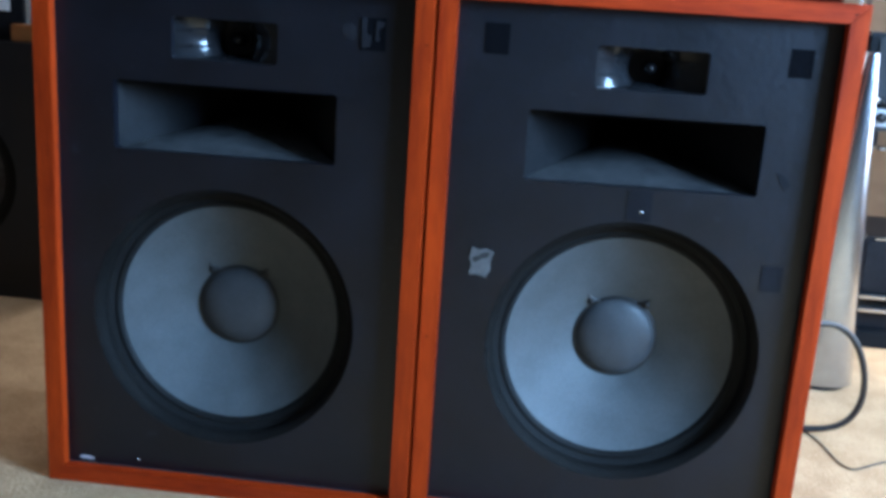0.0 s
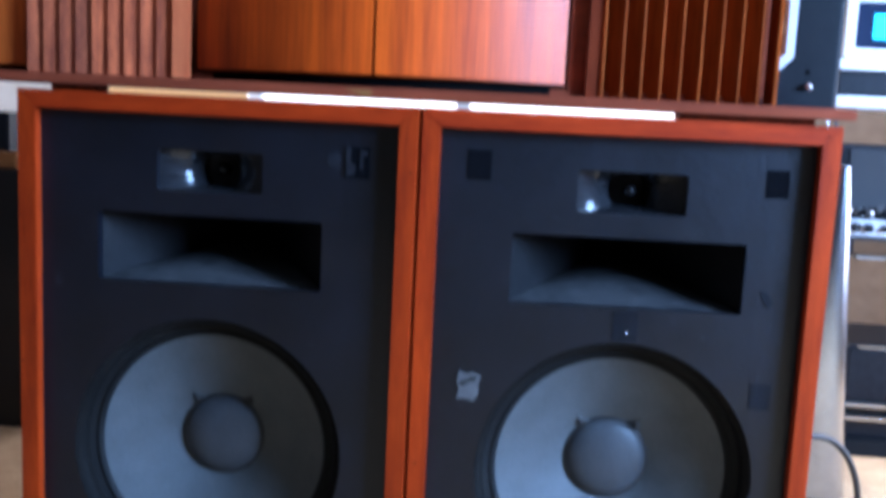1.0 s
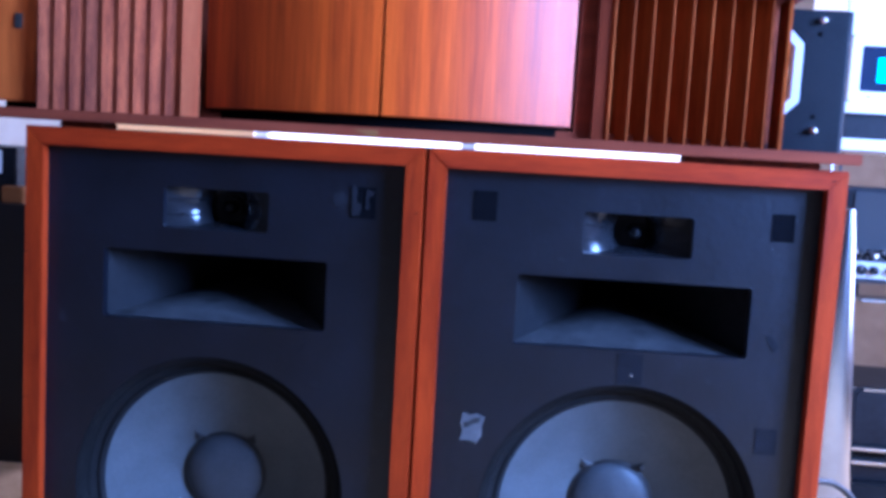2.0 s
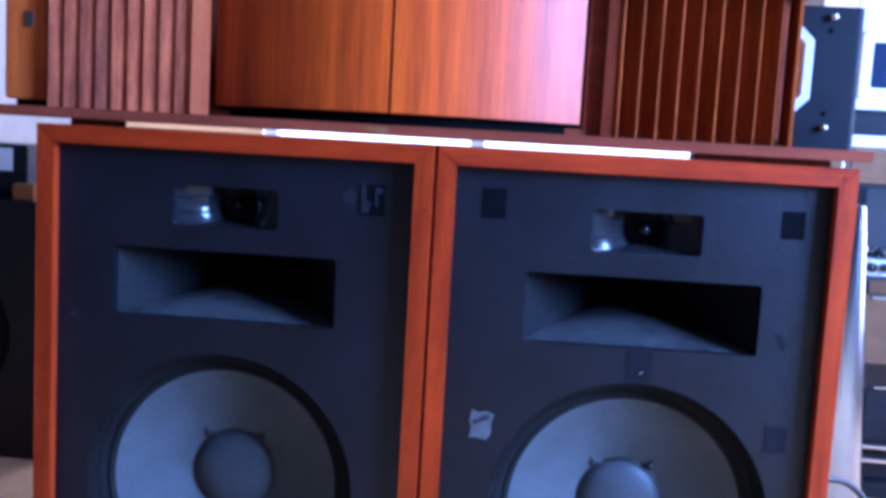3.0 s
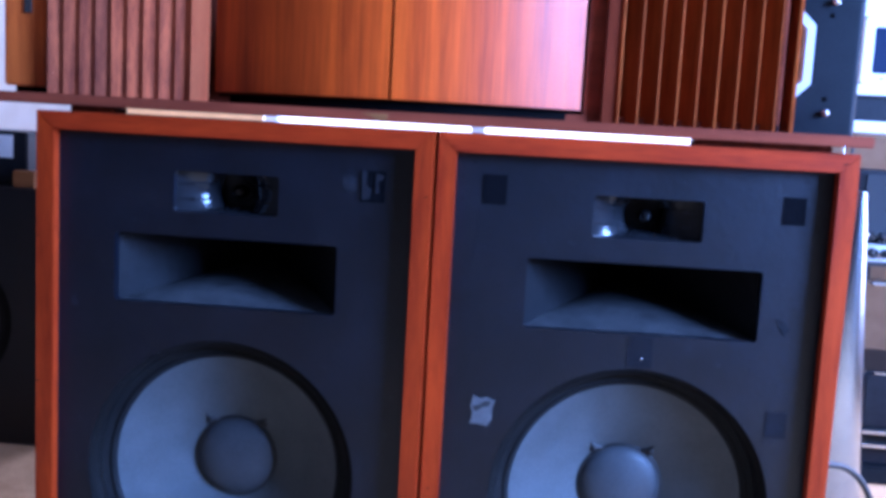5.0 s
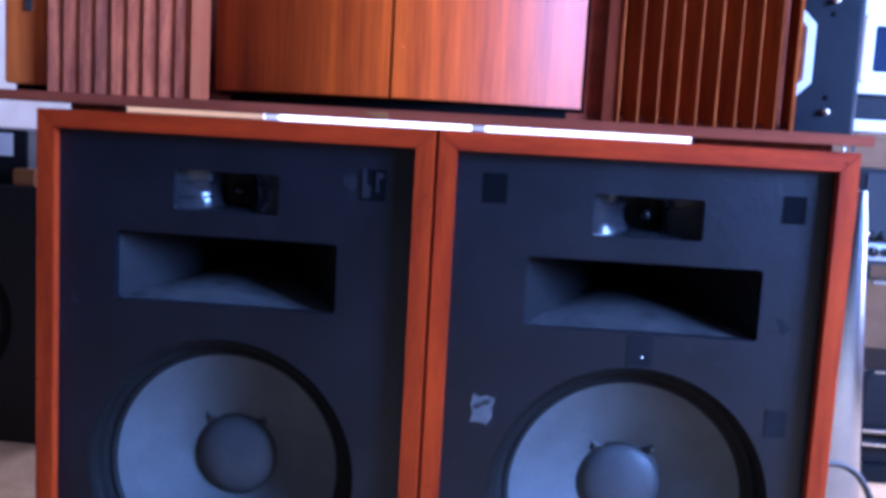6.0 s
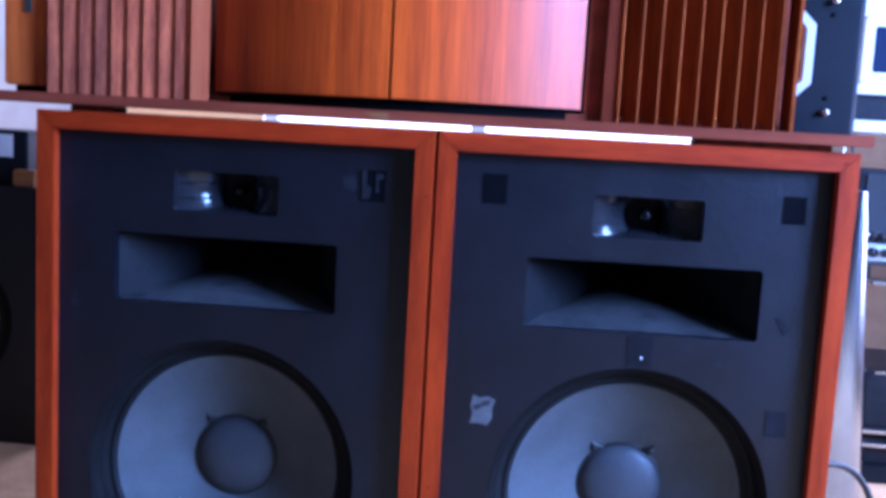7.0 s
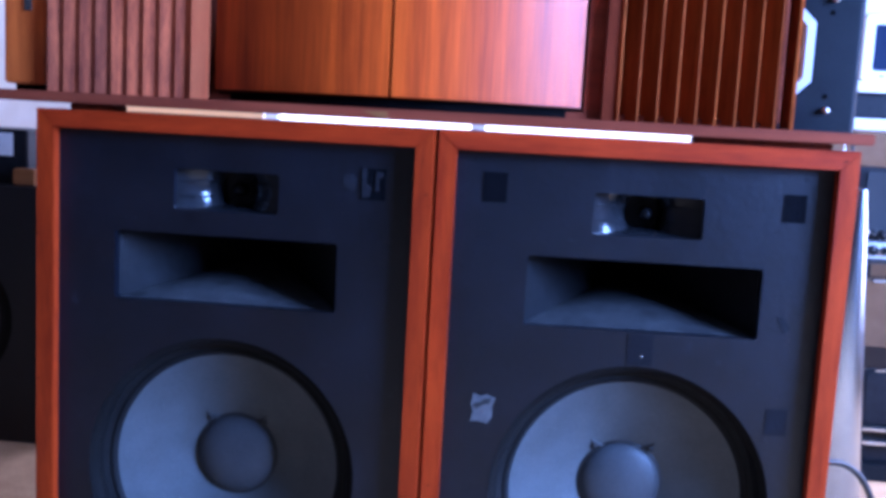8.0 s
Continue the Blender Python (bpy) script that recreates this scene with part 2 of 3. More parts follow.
def prism(pts, axis, a, b, bm=None):
    """Polygon pts in the plane across axis (x: y,z; y: x,z; z: x,y), from a to b."""
    bm = bm or bmesh.new()

    def put(p, v):
        return {"x": (v, p[0], p[1]), "y": (p[0], v, p[1]), "z": (p[0], p[1], v)}[axis]
    lo, hi = [bm.verts.new(put(p, a)) for p in pts], [bm.verts.new(put(p, b)) for p in pts]
    bm.faces.new(lo), bm.faces.new(hi[::-1])
    for i in range(len(pts)):
        j = (i + 1) % len(pts)
        bm.faces.new((lo[i], hi[i], hi[j], lo[j]))
    return bm


def lathe(profile, n=64, closed=False, bm=None):
    """Turn (radius, depth) pairs round the y axis."""
    bm = bm or bmesh.new()
    rings = []
    for r, y in profile:
        if r < 1e-6:
            rings.append([bm.verts.new((0, y, 0))])
        else:
            rings.append([bm.verts.new((r * math.cos(2 * math.pi * i / n), y, r * math.sin(2 * math.pi * i / n))) for i in range(n)])
    pairs = list(zip(rings, rings[1:])) + ([(rings[-1], rings[0])] if closed else [])
    for a, b in pairs:
        for i in range(n):
            j = (i + 1) % n
            f = [a[i % len(a)], a[j % len(a)], b[j % len(b)], b[i % len(b)]]
            f = list(dict.fromkeys(f))
            if len(f) > 2:
                bm.faces.new(f)
    return bm


def loft(sections, bm=None, cap=False):
    bm = bm or bmesh.new()
    rings = [[bm.verts.new(p) for p in s] for s in sections]
    for a, b in zip(rings, rings[1:]):
        for i in range(len(a)):
            j = (i + 1) % len(a)
            bm.faces.new((a[i], a[j], b[j], b[i]))
    if cap:
        bm.faces.new(rings[0][::-1]), bm.faces.new(rings[-1])
    return bm


def strip(sections):
    bm = bmesh.new()
    rows = [[bm.verts.new(q) for q in s] for s in sections]
    for a, b in zip(rows, rows[1:]):
        for i in range(len(a) - 1):
            bm.faces.new((a[i], a[i + 1], b[i + 1], b[i]))
    return bm


def plate_with_holes(outer, holes, y0, y1):
    """A flat board in x,z with holes through it, from y0 back to y1."""
    bm = bmesh.new()
    edges = []
    for loop in (outer, *holes):
        v = [bm.verts.new((x, y0, z)) for x, z in loop]
        edges += [bm.edges.new((v[i], v[(i + 1) % len(v)])) for i in range(len(v))]
    bmesh.ops.triangle_fill(bm, use_beauty=True, use_dissolve=False, edges=edges)
    ext = bmesh.ops.extrude_face_region(bm, geom=list(bm.faces))
    bmesh.ops.translate(bm, vec=(0, y1 - y0, 0), verts=[g for g in ext["geom"] if isinstance(g, bmesh.types.BMVert)])
    return bm


def rect(x0, x1, z0, z1, r=0.0, n=4):
    if not r:
        return [(x0, z0), (x1, z0), (x1, z1), (x0, z1)]
    pts = []
    for cx, cz, a in ((x1 - r, z0 + r, -90), (x1 - r, z1 - r, 0), (x0 + r, z1 - r, 90), (x0 + r, z0 + r, 180)):
        pts += [(cx + r * math.cos(radians(a + 90 * i / n)), cz + r * math.sin(radians(a + 90 * i / n))) for i in range(n + 1)]
    return pts


def circle(cx, cz, r, n=96):
    return [(cx + r * math.cos(2 * math.pi * i / n), cz + r * math.sin(2 * math.pi * i / n)) for i in range(n)]


def tube(name, points, radius, material, parent=None, label=""):
    cu = bpy.data.curves.new(name, "CURVE")
    cu.dimensions, cu.bevel_depth, cu.bevel_resolution = "3D", radius, 3
    sp = cu.splines.new("NURBS")
    sp.points.add(len(points) - 1)
    for p, c in zip(sp.points, points):
        p.co = (*c, 1)
    sp.use_endpoint_u, sp.order_u = True, 4
    tmp = bpy.data.objects.new(name + "_path", cu)
    me = bpy.data.meshes.new_from_object(tmp)
    bpy.data.objects.remove(tmp)
    me.materials.clear()
    me.materials.append(material)
    for p in me.polygons:
        p.use_smooth = True
    ob = new(name, me)
    if parent:
        ob.parent = parent
    return tagged(ob, label) if label else ob


# ---- the room ----


def wall(name, bm, label, paint=None):
    return tagged(part(name, bm, paint or PLASTER), label, "wall", kind="structure")


X0, X1, Y0, Y1, HH = ROOM["x0"], ROOM["x1"], ROOM["y0"], ROOM["y1"], ROOM["h"]
T = 0.2


def wall_with_window(axis, a0, a1, at0, at1, w, bm=None):
    bm = bm or bmesh.new()
    lo, hi = (w["x0"], w["x1"]) if axis == "x" else (w["y0"], w["y1"])
    for s0, s1, z0, z1 in ((a0, lo, 0, HH), (hi, a1, 0, HH), (lo, hi, 0, w["z0"]), (lo, hi, w["z1"], HH)):
        if axis == "x":
            box(s0, s1, at0, at1, z0, z1, bm)
        else:
            box(at0, at1, s0, s1, z0, z1, bm)
    return bm


NSPLIT = 0.96
wall("wall_north", wall_with_window("x", X0 - T, NSPLIT, Y1, Y1 + T, WIN_B), "cream plastered wall with a window behind the stack")
wall("wall_north_east", box(NSPLIT, X1 + T, Y1, Y1 + T, 0, HH), "brown painted wall behind the equipment rack", BROWNWALL)
EAST_SPLIT = -0.5
east = wall_with_window("y", Y0, EAST_SPLIT, X1, X1 + T, WIN_R)
wall_with_window("y", EAST_SPLIT, Y1, X1, X1 + T, WIN_E, east)
wall("wall_east", east, "brown painted wall with two daylight windows", BROWNWALL)
wall("wall_south", box(X0 - T, X1 + T, Y0 - T, Y0, 0, HH), "unseen wall closing the room, dark brown to cut bounce", DIMWALL)
wall("wall_west", wall_with_window("y", Y0, Y1, X0 - T, X0, WIN_W), "unseen wall, dark brown to cut bounce, with an added window", DIMWALL)
tagged(part("ceiling", box(X0 - T, X1 + T, Y0 - T, Y1 + T, HH, HH + 0.12), CEIL), "unseen flat ceiling, grey to cut bounce", "ceiling", kind="structure")


def window(name, axis, w, at, label, mullions=()):
    win = thing(name, label, "window", kind="structure")
    lo, hi = (w["x0"], w["x1"]) if axis == "x" else (w["y0"], w["y1"])
    z0, z1, s = w["z0"], w["z1"], 0.05

    def bar(nm, s0, s1, b0, b1, d0=0.04, d1=0.1, mat=WHITE):
        bm = box(s0, s1, at + d0, at + d1, b0, b1) if axis == "x" else box(at + d0, at + d1, s0, s1, b0, b1)
        return part(nm, bm, mat, win, bevel=0.004 if mat is WHITE else 0)
    bar("window_frame", lo, lo + s, z0, z1), bar("window_frame", hi - s, hi, z0, z1)
    bar("window_frame", lo + s, hi - s, z0, z0 + s), bar("window_frame", lo + s, hi - s, z1 - s, z1)
    cuts = [lo + s - 0.03] + list(mullions or [(lo + hi) / 2]) + [hi - s + 0.03]
    for m in cuts[1:-1]:
        bar("mullion", m - 0.03, m + 0.03, z0 + s, z1 - s)
    for a, b in ((p + 0.03, q - 0.03) for p, q in zip(cuts, cuts[1:])):
        p = bar("pane", a, b, z0 + s, z1 - s, 0.068, 0.074, GLASS)
        p.visible_shadow = False


window("window_1", "y", WIN_R, X1 + 0.08, "white framed window full of bluish daylight")
window("window_3", "y", WIN_E, X1 + 0.08, "tall white framed window beside the equipment")
# Out of view; added to carry the warm fill.
window("window_4", "y", WIN_W, X0 - 0.16, "unseen white framed window added to brighten the left wall")
window("window_2", "x", WIN_B, Y1 + 0.06, "white framed bright window behind the console", (-1.06, -0.118))
# Added blind: backlit cloth gives the cream glow in the gap under the board.
LINEN, ln, ll, lb_ = nodes_of("cream_blind_cloth", 0.9)
lb_.inputs["Base Color"].default_value = (0.75, 0.56, 0.32, 1)
thin, both = ln.new("ShaderNodeBsdfTranslucent"), ln.new("ShaderNodeMixShader")
thin.inputs["Color"].default_value = (0.85, 0.62, 0.34, 1)
ll.new(lb_.outputs[0], both.inputs[1]), ll.new(thin.outputs[0], both.inputs[2])
ll.new(both.outputs[0], ln["Material Output"].inputs["Surface"])
blind = thing("glow_blind", "added cream cloth blind, backlit to glow under the board", "blind")
part("cloth", box(-1.755, -1.075, Y1 + 0.035, Y1 + 0.037, 0.79, 1.96), LINEN, blind)
part("hem_bar", box(-1.755, -1.075, Y1 + 0.030, Y1 + 0.042, 0.775, 0.79), WHITE, blind, bevel=0.002)
part("roller", box(-1.755, -1.075, Y1 + 0.010, Y1 + 0.050, 1.96, 1.998), WHITE, blind, bevel=0.010)

# ---- floor ----
CARPET = speckled("beige_carpet", (0.37, 0.225, 0.115), (0.54, 0.365, 0.205), 160, 0.95, 0, 0.8, dist=0.004, spec=0.1)
floor = tagged(part("floor", box(X0 - T, X1 + T, Y0 - T, Y1 + T, -0.1, 0.0), CARPET), "worn beige short-pile carpet over the whole floor", "floor", kind="structure")

# ---- the two big loudspeakers ----
W, H, D, ST = 0.640, 0.902, 0.394, 0.0295
REC, HW, HZT, HZB = 0.0215, 0.1838, 0.712, 0.5995
TXL, TXR, TZT, TZB = -0.0865, 0.0855, 0.8165, 0.7515
WZ, WR, CUT = 0.3185, 0.190, 0.2250


def horn_sections(hw, zt, zb, depth, y0, flare, n=14, neck=0.028, neck_h=0.5, hollow=0.0, rise=0.0):
    cz, hh, out = (zt + zb) / 2, (zt - zb) / 2, []
    for i in range(n + 1):
        s = i / n
        w = neck + (hw - neck) * (1 - s) ** flare
        h = hh * (1 - (1 - neck_h) * (1 - (1 - s) ** 1.5))
        y = y0 + depth * s
        ring = []
        for k in range(8):
            ring.append((-w + 2 * w * k / 8, y, cz - h + rise * min(1, 2.2 * s) * (1 - (k / 4 - 1) ** 2)))
        hol = [hollow * min(1, 4 * s) * (1 - (k / 4 - 1) ** 2) for k in range(8)]
        for k in range(8):
            ring.append((w + hol[k], y, cz - h + 2 * h * k / 8))
        for k in range(8):
            ring.append((w - 2 * w * k / 8, y, cz + h))
        for k in range(8):
            ring.append((-w - hol[k], y, cz + h - 2 * h * k / 8))
        out.append(ring)
    return out


def loudspeaker(m, label, patches, marks, dx=0.0):
    sp = thing("loudspeaker", label, "loudspeaker", m, "pair of big loudspeakers")
    w = W / 2
    # case behind the trim
    t = 0.019
    part("side_panel", box(-w, -w + t, 0.02, D, 0.006, H), CASE, sp, bevel=0.0015)
    part("side_panel", box(w - t, w, 0.02, D, 0.006, H), CASE, sp, bevel=0.0015)
    part("top_panel", box(-w + t, w - t, 0.02, D, H - t, H), CASE, sp, bevel=0.001)
    part("bottom_panel", box(-w + t, w - t, 0.02, D, 0.006, 0.006 + t), CASE, sp)
    part("back_panel", box(-w + t, w - t, D - 0.02, D - 0.002, 0.006 + t, H - t), BLACK_EDGE, sp)
    # mitred trim
    part("trim_stile", prism([(-w, 0.0), (-w + ST, ST), (-w + ST, H - ST), (-w, H)], "y", 0.0, 0.0195), RED_V, sp, bevel=0.0012)
    part("trim_stile", prism([(w, 0.0), (w, H), (w - ST, H - ST), (w - ST, ST)], "y", 0.0, 0.0195), RED_V, sp, bevel=0.0012)
    part("trim_rail", prism([(-w, H), (-w + ST, H - ST), (w - ST, H - ST), (w, H)], "y", 0.0, 0.0195), RED_H, sp, bevel=0.0012)
    part("trim_rail", prism([(-w, 0.0), (w, 0.0), (w - ST, ST), (-w + ST, ST)], "y", 0.0, 0.0195), RED_H, sp, bevel=0.0012)
    # black reveal inside the trim
    part("reveal", plate_with_holes(rect(-w + t, w - t, 0.006 + t, H - t), [rect(-w + ST, w - ST, ST, H - ST)], 0.0197, REC + 0.004), BLACK_EDGE, sp)
    part("dusty_ledge", box(-w + ST, w - ST, 0.0199, REC + 0.0003, ST - 0.002, ST + 0.0008), HORN_GREY, sp)
    # baffle
    holes = [rect(dx - HW, dx + HW, HZB, HZT, 0.006), rect(dx + TXL, dx + TXR, TZB, TZT, 0.006), circle(dx, WZ, CUT)]
    part("baffle", plate_with_holes(rect(-w + t, w - t, 0.006 + t, H - t), holes, REC + 0.0005, REC + 0.018), BAFFLE, sp, "worn black painted front board")
    # horns
    secs = horn_sections(HW + 0.004, HZT + 0.004, HZB - 0.002, 0.24, REC + 0.012, 1.12, n=24, neck=0.046, neck_h=0.42, rise=0.013)
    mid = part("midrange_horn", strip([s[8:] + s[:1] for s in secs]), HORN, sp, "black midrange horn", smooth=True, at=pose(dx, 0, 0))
    part("horn_floor", strip([s[:9] for s in secs]), HORN_GREY, mid, "paler lower face", smooth=True)
    # Near-black end plate paints the shade deep in the horn.
    part("throat", box(-0.048, 0.048, REC + 0.2525, REC + 0.262, HZB + 0.02, HZT - 0.02), DARK, mid)
    cx = dx + (TXL + TXR) / 2
    tw = part("tweeter_horn", loft(horn_sections((TXR - TXL) / 2 + 0.002, TZT + 0.002, TZB - 0.002, 0.072, REC + 0.010, 2.8, neck=0.020, neck_h=0.66, hollow=0.009)), GLOSS, sp, "glossy black tweeter horn", smooth=True,
              at=pose(cx, 0, 0))
    zc = (TZT + TZB) / 2
    part("throat_plate", box(-0.024, 0.024, REC + 0.0822, REC + 0.086, zc - 0.026, zc + 0.026), GLOSS, tw)
    part("phase_plug", lathe([(0.0, -0.012), (0.006, -0.010), (0.010, -0.004), (0.0115, 0.004), (0.0115, 0.02)], 28), GLOSS, tw, smooth="all", at=pose(0.004, REC + 0.062, zc))
    part("throat_ring", lathe([(0.0165, 0.0), (0.018, -0.002), (0.0195, 0.0), (0.0195, 0.01)], 32), GLOSS, tw, smooth="all", at=pose(0.004, REC + 0.072, zc))
    for sx in (-1, 1):
        for dz in (-0.012, 0.012):
            vane = [(sx * 0.080, REC + 0.012), (sx * 0.058, REC + 0.020), (sx * 0.038, REC + 0.036), (sx * 0.029, REC + 0.060), (sx * 0.040, REC + 0.060), (sx * 0.070, REC + 0.030)]
            part("vane", prism(vane, "z", zc + dz - 0.0016, zc + dz + 0.0016), GLOSS, tw)
    # woofer
    wo = thing("woofer", "", "")
    wo.parent = sp
    wo.matrix_local = pose(dx, REC, WZ)
    part("rim", lathe([(CUT - 0.0005, 0.0005), (CUT - 0.004, 0.003), (CUT - 0.009, 0.007), (CUT - 0.012, 0.011), (CUT - 0.0135, 0.016), (CUT - 0.014, 0.026), (CUT + 0.01, 0.026), (CUT + 0.01, 0.016)], 96), GASKET, wo, smooth=True)
    sur = []
    for i in range(25):
        s = i / 24
        sur.append((CUT - 0.0138 - s * (CUT - 0.0138 - WR), 0.026 + 0.012 * s - 0.0036 * math.sin(max(0.0, s - 0.45) / 0.55 * math.pi)))
    part("surround", lathe(sur, 96), SURROUND, wo, smooth="all")
    cone, cap_r, cd = [], 0.069, 0.062
    for i in range(13):
        s = i / 12
        cone.append((WR - s * (WR - cap_r + 0.004), 0.038 + cd * (s ** 0.92)))
    part("cone", lathe(cone, 96), CONE, wo, "grey felted paper cone", smooth="all")
    y = 0.038 + cd - 0.002
    part("dust_cap", lathe([(cap_r * math.cos(a), y - 0.022 * math.sin(a)) for a in [math.pi / 2 * i / 10 for i in range(11)]], 64), CAP, wo, "dark grey dust cap", smooth="all")
    part("glue_ring", lathe([(cap_r + 0.0046 * math.cos(a), y + 0.0040 * math.sin(a)) for a in [2 * math.pi * i / 8 for i in range(8)]], 64, closed=True), RUBBER, wo, smooth="all")
    for sx in (-1, 1):
        c = Vector((sx * 0.048, 0.038 + cd - 0.006, 0.062))
        part("lead_eyelet", lathe([(0.0, -0.005), (0.006, -0.003), (0.008, 0.004)], 12), RUBBER, wo, smooth="all", at=Matrix.Translation(c))
        tube("tinsel_lead", [(sx * 0.030, 0.038 + cd - 0.003, 0.062), tuple(c + Vector((0, -0.006, 0.002))), tuple(c + Vector((sx * 0.006, -0.004, 0.012)))], 0.0022, RUBBER, wo)
    # hook tape squares, screws, scuffs
    for px, pz, s in patches:
        part("hook_tape", box(px - s / 2, px + s / 2, REC - 0.0006, REC + 0.0002, pz - s * 0.62, pz + s * 0.62), PATCH if pz > 0.7 else FADED, sp, bevel=0.0002)
    for px, pz in marks[1:]:
        part("paint_chip", prism([(px - 0.0025, pz - 0.002), (px + 0.002, pz - 0.003), (px + 0.003, pz + 0.002), (px - 0.001, pz + 0.003)], "y", REC - 0.0004, REC + 0.0003), RESIDUE, sp)
    for px, pz in marks[:1]:
        part("screw", lathe([(0.0, -0.0015), (0.0018, -0.0012), (0.0026, 0.0004)], 10), STEEL, sp, smooth="all", at=pose(px, REC, pz))
    return sp


LEFT = pose(-W / 2, 0, 0)
YAW = 2.078
RIGHT = pose(0.0048, 0.0104, 0, 0, 0, YAW) @ pose(W / 2, 0, 0)
left_speaker = loudspeaker(LEFT, "black fronted loudspeaker with red-stained wooden trim and bare grey woofer",
                           [(0.224, 0.81, 0.040)], [(-0.163, 0.045), (-0.05, 0.86)], -0.013)
right_speaker = loudspeaker(RIGHT, "black fronted loudspeaker in red-stained wooden trim with taped, scuffed front",
                            [(-0.2285, 0.8164, 0.038), (0.2355, 0.809, 0.035), (0.016, 0.571, 0.040), (0.238, 0.468, 0.034)], [(0.0195, 0.561), (0.25, 0.855), (-0.278, 0.85), (-0.281, 0.835), (-0.279, 0.80), (-0.262, 0.858)], 0.0133)
tape_outline = [(-0.018, 0.022), (-0.006, 0.019), (0.004, 0.024), (0.019, 0.020), (0.016, 0.006), (0.019, -0.010), (0.013, -0.024), (-0.004, -0.022), (-0.015, -0.025), (-0.013, -0.008), (-0.019, 0.004)]
tape = part("torn_tape", prism(tape_outline, "y", -0.0016, 0.0), TAPE, right_speaker, "torn scrap of grey tape", at=pose(-0.229, REC - 0.0002, 0.459, 0, 8, 0))
part("tape_stain", prism([(-0.014, 0.006), (-0.004, 0.010), (0.002, 0.017), (0.012, 0.019), (0.010, 0.010), (0.001, 0.006), (-0.008, -0.002), (-0.013, 0.000)], "y", -0.0026, -0.0017), TAPE_DARK, tape)

part("glue_smear", prism([(0.176, 0.822), (0.190, 0.828), (0.199, 0.815), (0.194, 0.800), (0.181, 0.799), (0.174, 0.810)], "y", REC - 0.0006, REC + 0.0002), RESIDUE, left_speaker)
part("torn_edge", prism([(0.206, 0.834), (0.214, 0.835), (0.213, 0.812), (0.222, 0.806), (0.219, 0.790), (0.207, 0.788)], "y", REC - 0.0024, REC - 0.0013), RESIDUE, left_speaker)
part("torn_edge", prism([(0.229, 0.831), (0.241, 0.829), (0.240, 0.822), (0.232, 0.819), (0.234, 0.800), (0.228, 0.800)], "y", REC - 0.0024, REC - 0.0013), RESIDUE, left_speaker)
part("paint_chip", prism([(-0.270, 0.037), (-0.246, 0.036), (-0.244, 0.039), (-0.258, 0.042), (-0.271, 0.041)], "y", REC - 0.001, REC + 0.0002), PALE, left_speaker)
part("scuff", prism([(0.222, 0.640), (0.236, 0.636), (0.246, 0.622), (0.238, 0.612), (0.230, 0.624)], "y", REC - 0.0006, REC + 0.0002), FADED, right_speaker)

dice = random.Random(7)
for spk in (left_speaker, right_speaker):
    for i in range(16):
        side = dice.choice((-1, 1))
        cx, cz, r = side * dice.uniform(0.20, 0.278), dice.uniform(0.10, 0.86), dice.uniform(0.0007, 0.0020)
        part("paint_chip", prism([(cx + r * dice.uniform(0.6, 1.3) * math.cos(a), cz + r * dice.uniform(0.7, 1.8) * math.sin(a)) for a in (0.3, 1.5, 2.6, 3.8, 5.1)], "y", REC - 0.0004, REC + 0.0003), RESIDUE, spk)
for spk, x, z, s in ((left_speaker, -W / 2 + 0.004, 0.46, 0.003), (left_speaker, -W / 2 + 0.003, 0.70, 0.002), (left_speaker, W / 2 - 0.009, 0.80, 0.003),
                     (right_speaker, W / 2 - 0.022, H - 0.016, 0.004), (right_speaker, W / 2 - 0.004, 0.77, 0.002), (right_speaker, -W / 2 + 0.012, 0.33, 0.003)):
    part("nick", prism([(x - s, z - s * 0.4), (x + s * 0.8, z - s * 0.1), (x + s, z + s * 0.6), (x - s * 0.5, z + s * 0.2)], "y", -0.0003, 0.0004), GASKET, spk)

# ---- the stack on top ----
ZB = H + 0.010
BY = 0.012
stack_board = tagged(part("stack_board", box(-0.80, 0.655, BY, 0.46, ZB, ZB + 0.017), BOARD, bevel=0.002), "long dark red wooden board on the loudspeakers", "board")
for x0, x1 in ((-0.605, -0.531), (0.398, 0.604)):
    tagged(part("spacer_block", box(x0, x1, BY + 0.03, BY + 0.085, H, ZB), RED_PLANK, bevel=0.002), "low dark wooden spacer block under the board", "spacer", "spacers under the board")

part("paper_shim", prism([(-0.118, ZB + 0.012), (-0.076, ZB + 0.013), (-0.077, ZB + 0.001), (-0.092, ZB + 0.003), (-0.104, ZB + 0.008)], "y", BY - 0.0012, BY - 0.0002), BRASSY, stack_board, "torn scrap of tan paper")

ZC = ZB + 0.017
CT = 1.168
console = thing("console_cabinet", "teak console with bowed doors between upright fins", "cabinet", pose(0, 0, 0))
FY = 0.11
XL0, XL1, XD0, XD1, XR0, XR1 = -0.678, -0.393, -0.388, 0.222, 0.258, 0.558
part("plinth", box(XL0 + 0.02, XR1 - 0.02, FY + 0.02, FY + 0.10, ZC, ZC + 0.012), BOARD, console)
part("back_panel", box(XL0, XR1, FY + 0.075, FY + 0.10, ZC + 0.012, CT), BOARD, console)
part("top_panel", box(XL0 - 0.02, XR1 + 0.02, FY - 0.02, FY + 0.105, CT, CT + 0.02), BOARD, console, bevel=0.002)
xm, bow = (XD0 + XD1) / 2, 0.100


def door_y(x):
    u = (x - xm) / ((XD1 - XD0) / 2)
    return FY + 0.01 - bow * (1 - u * u)


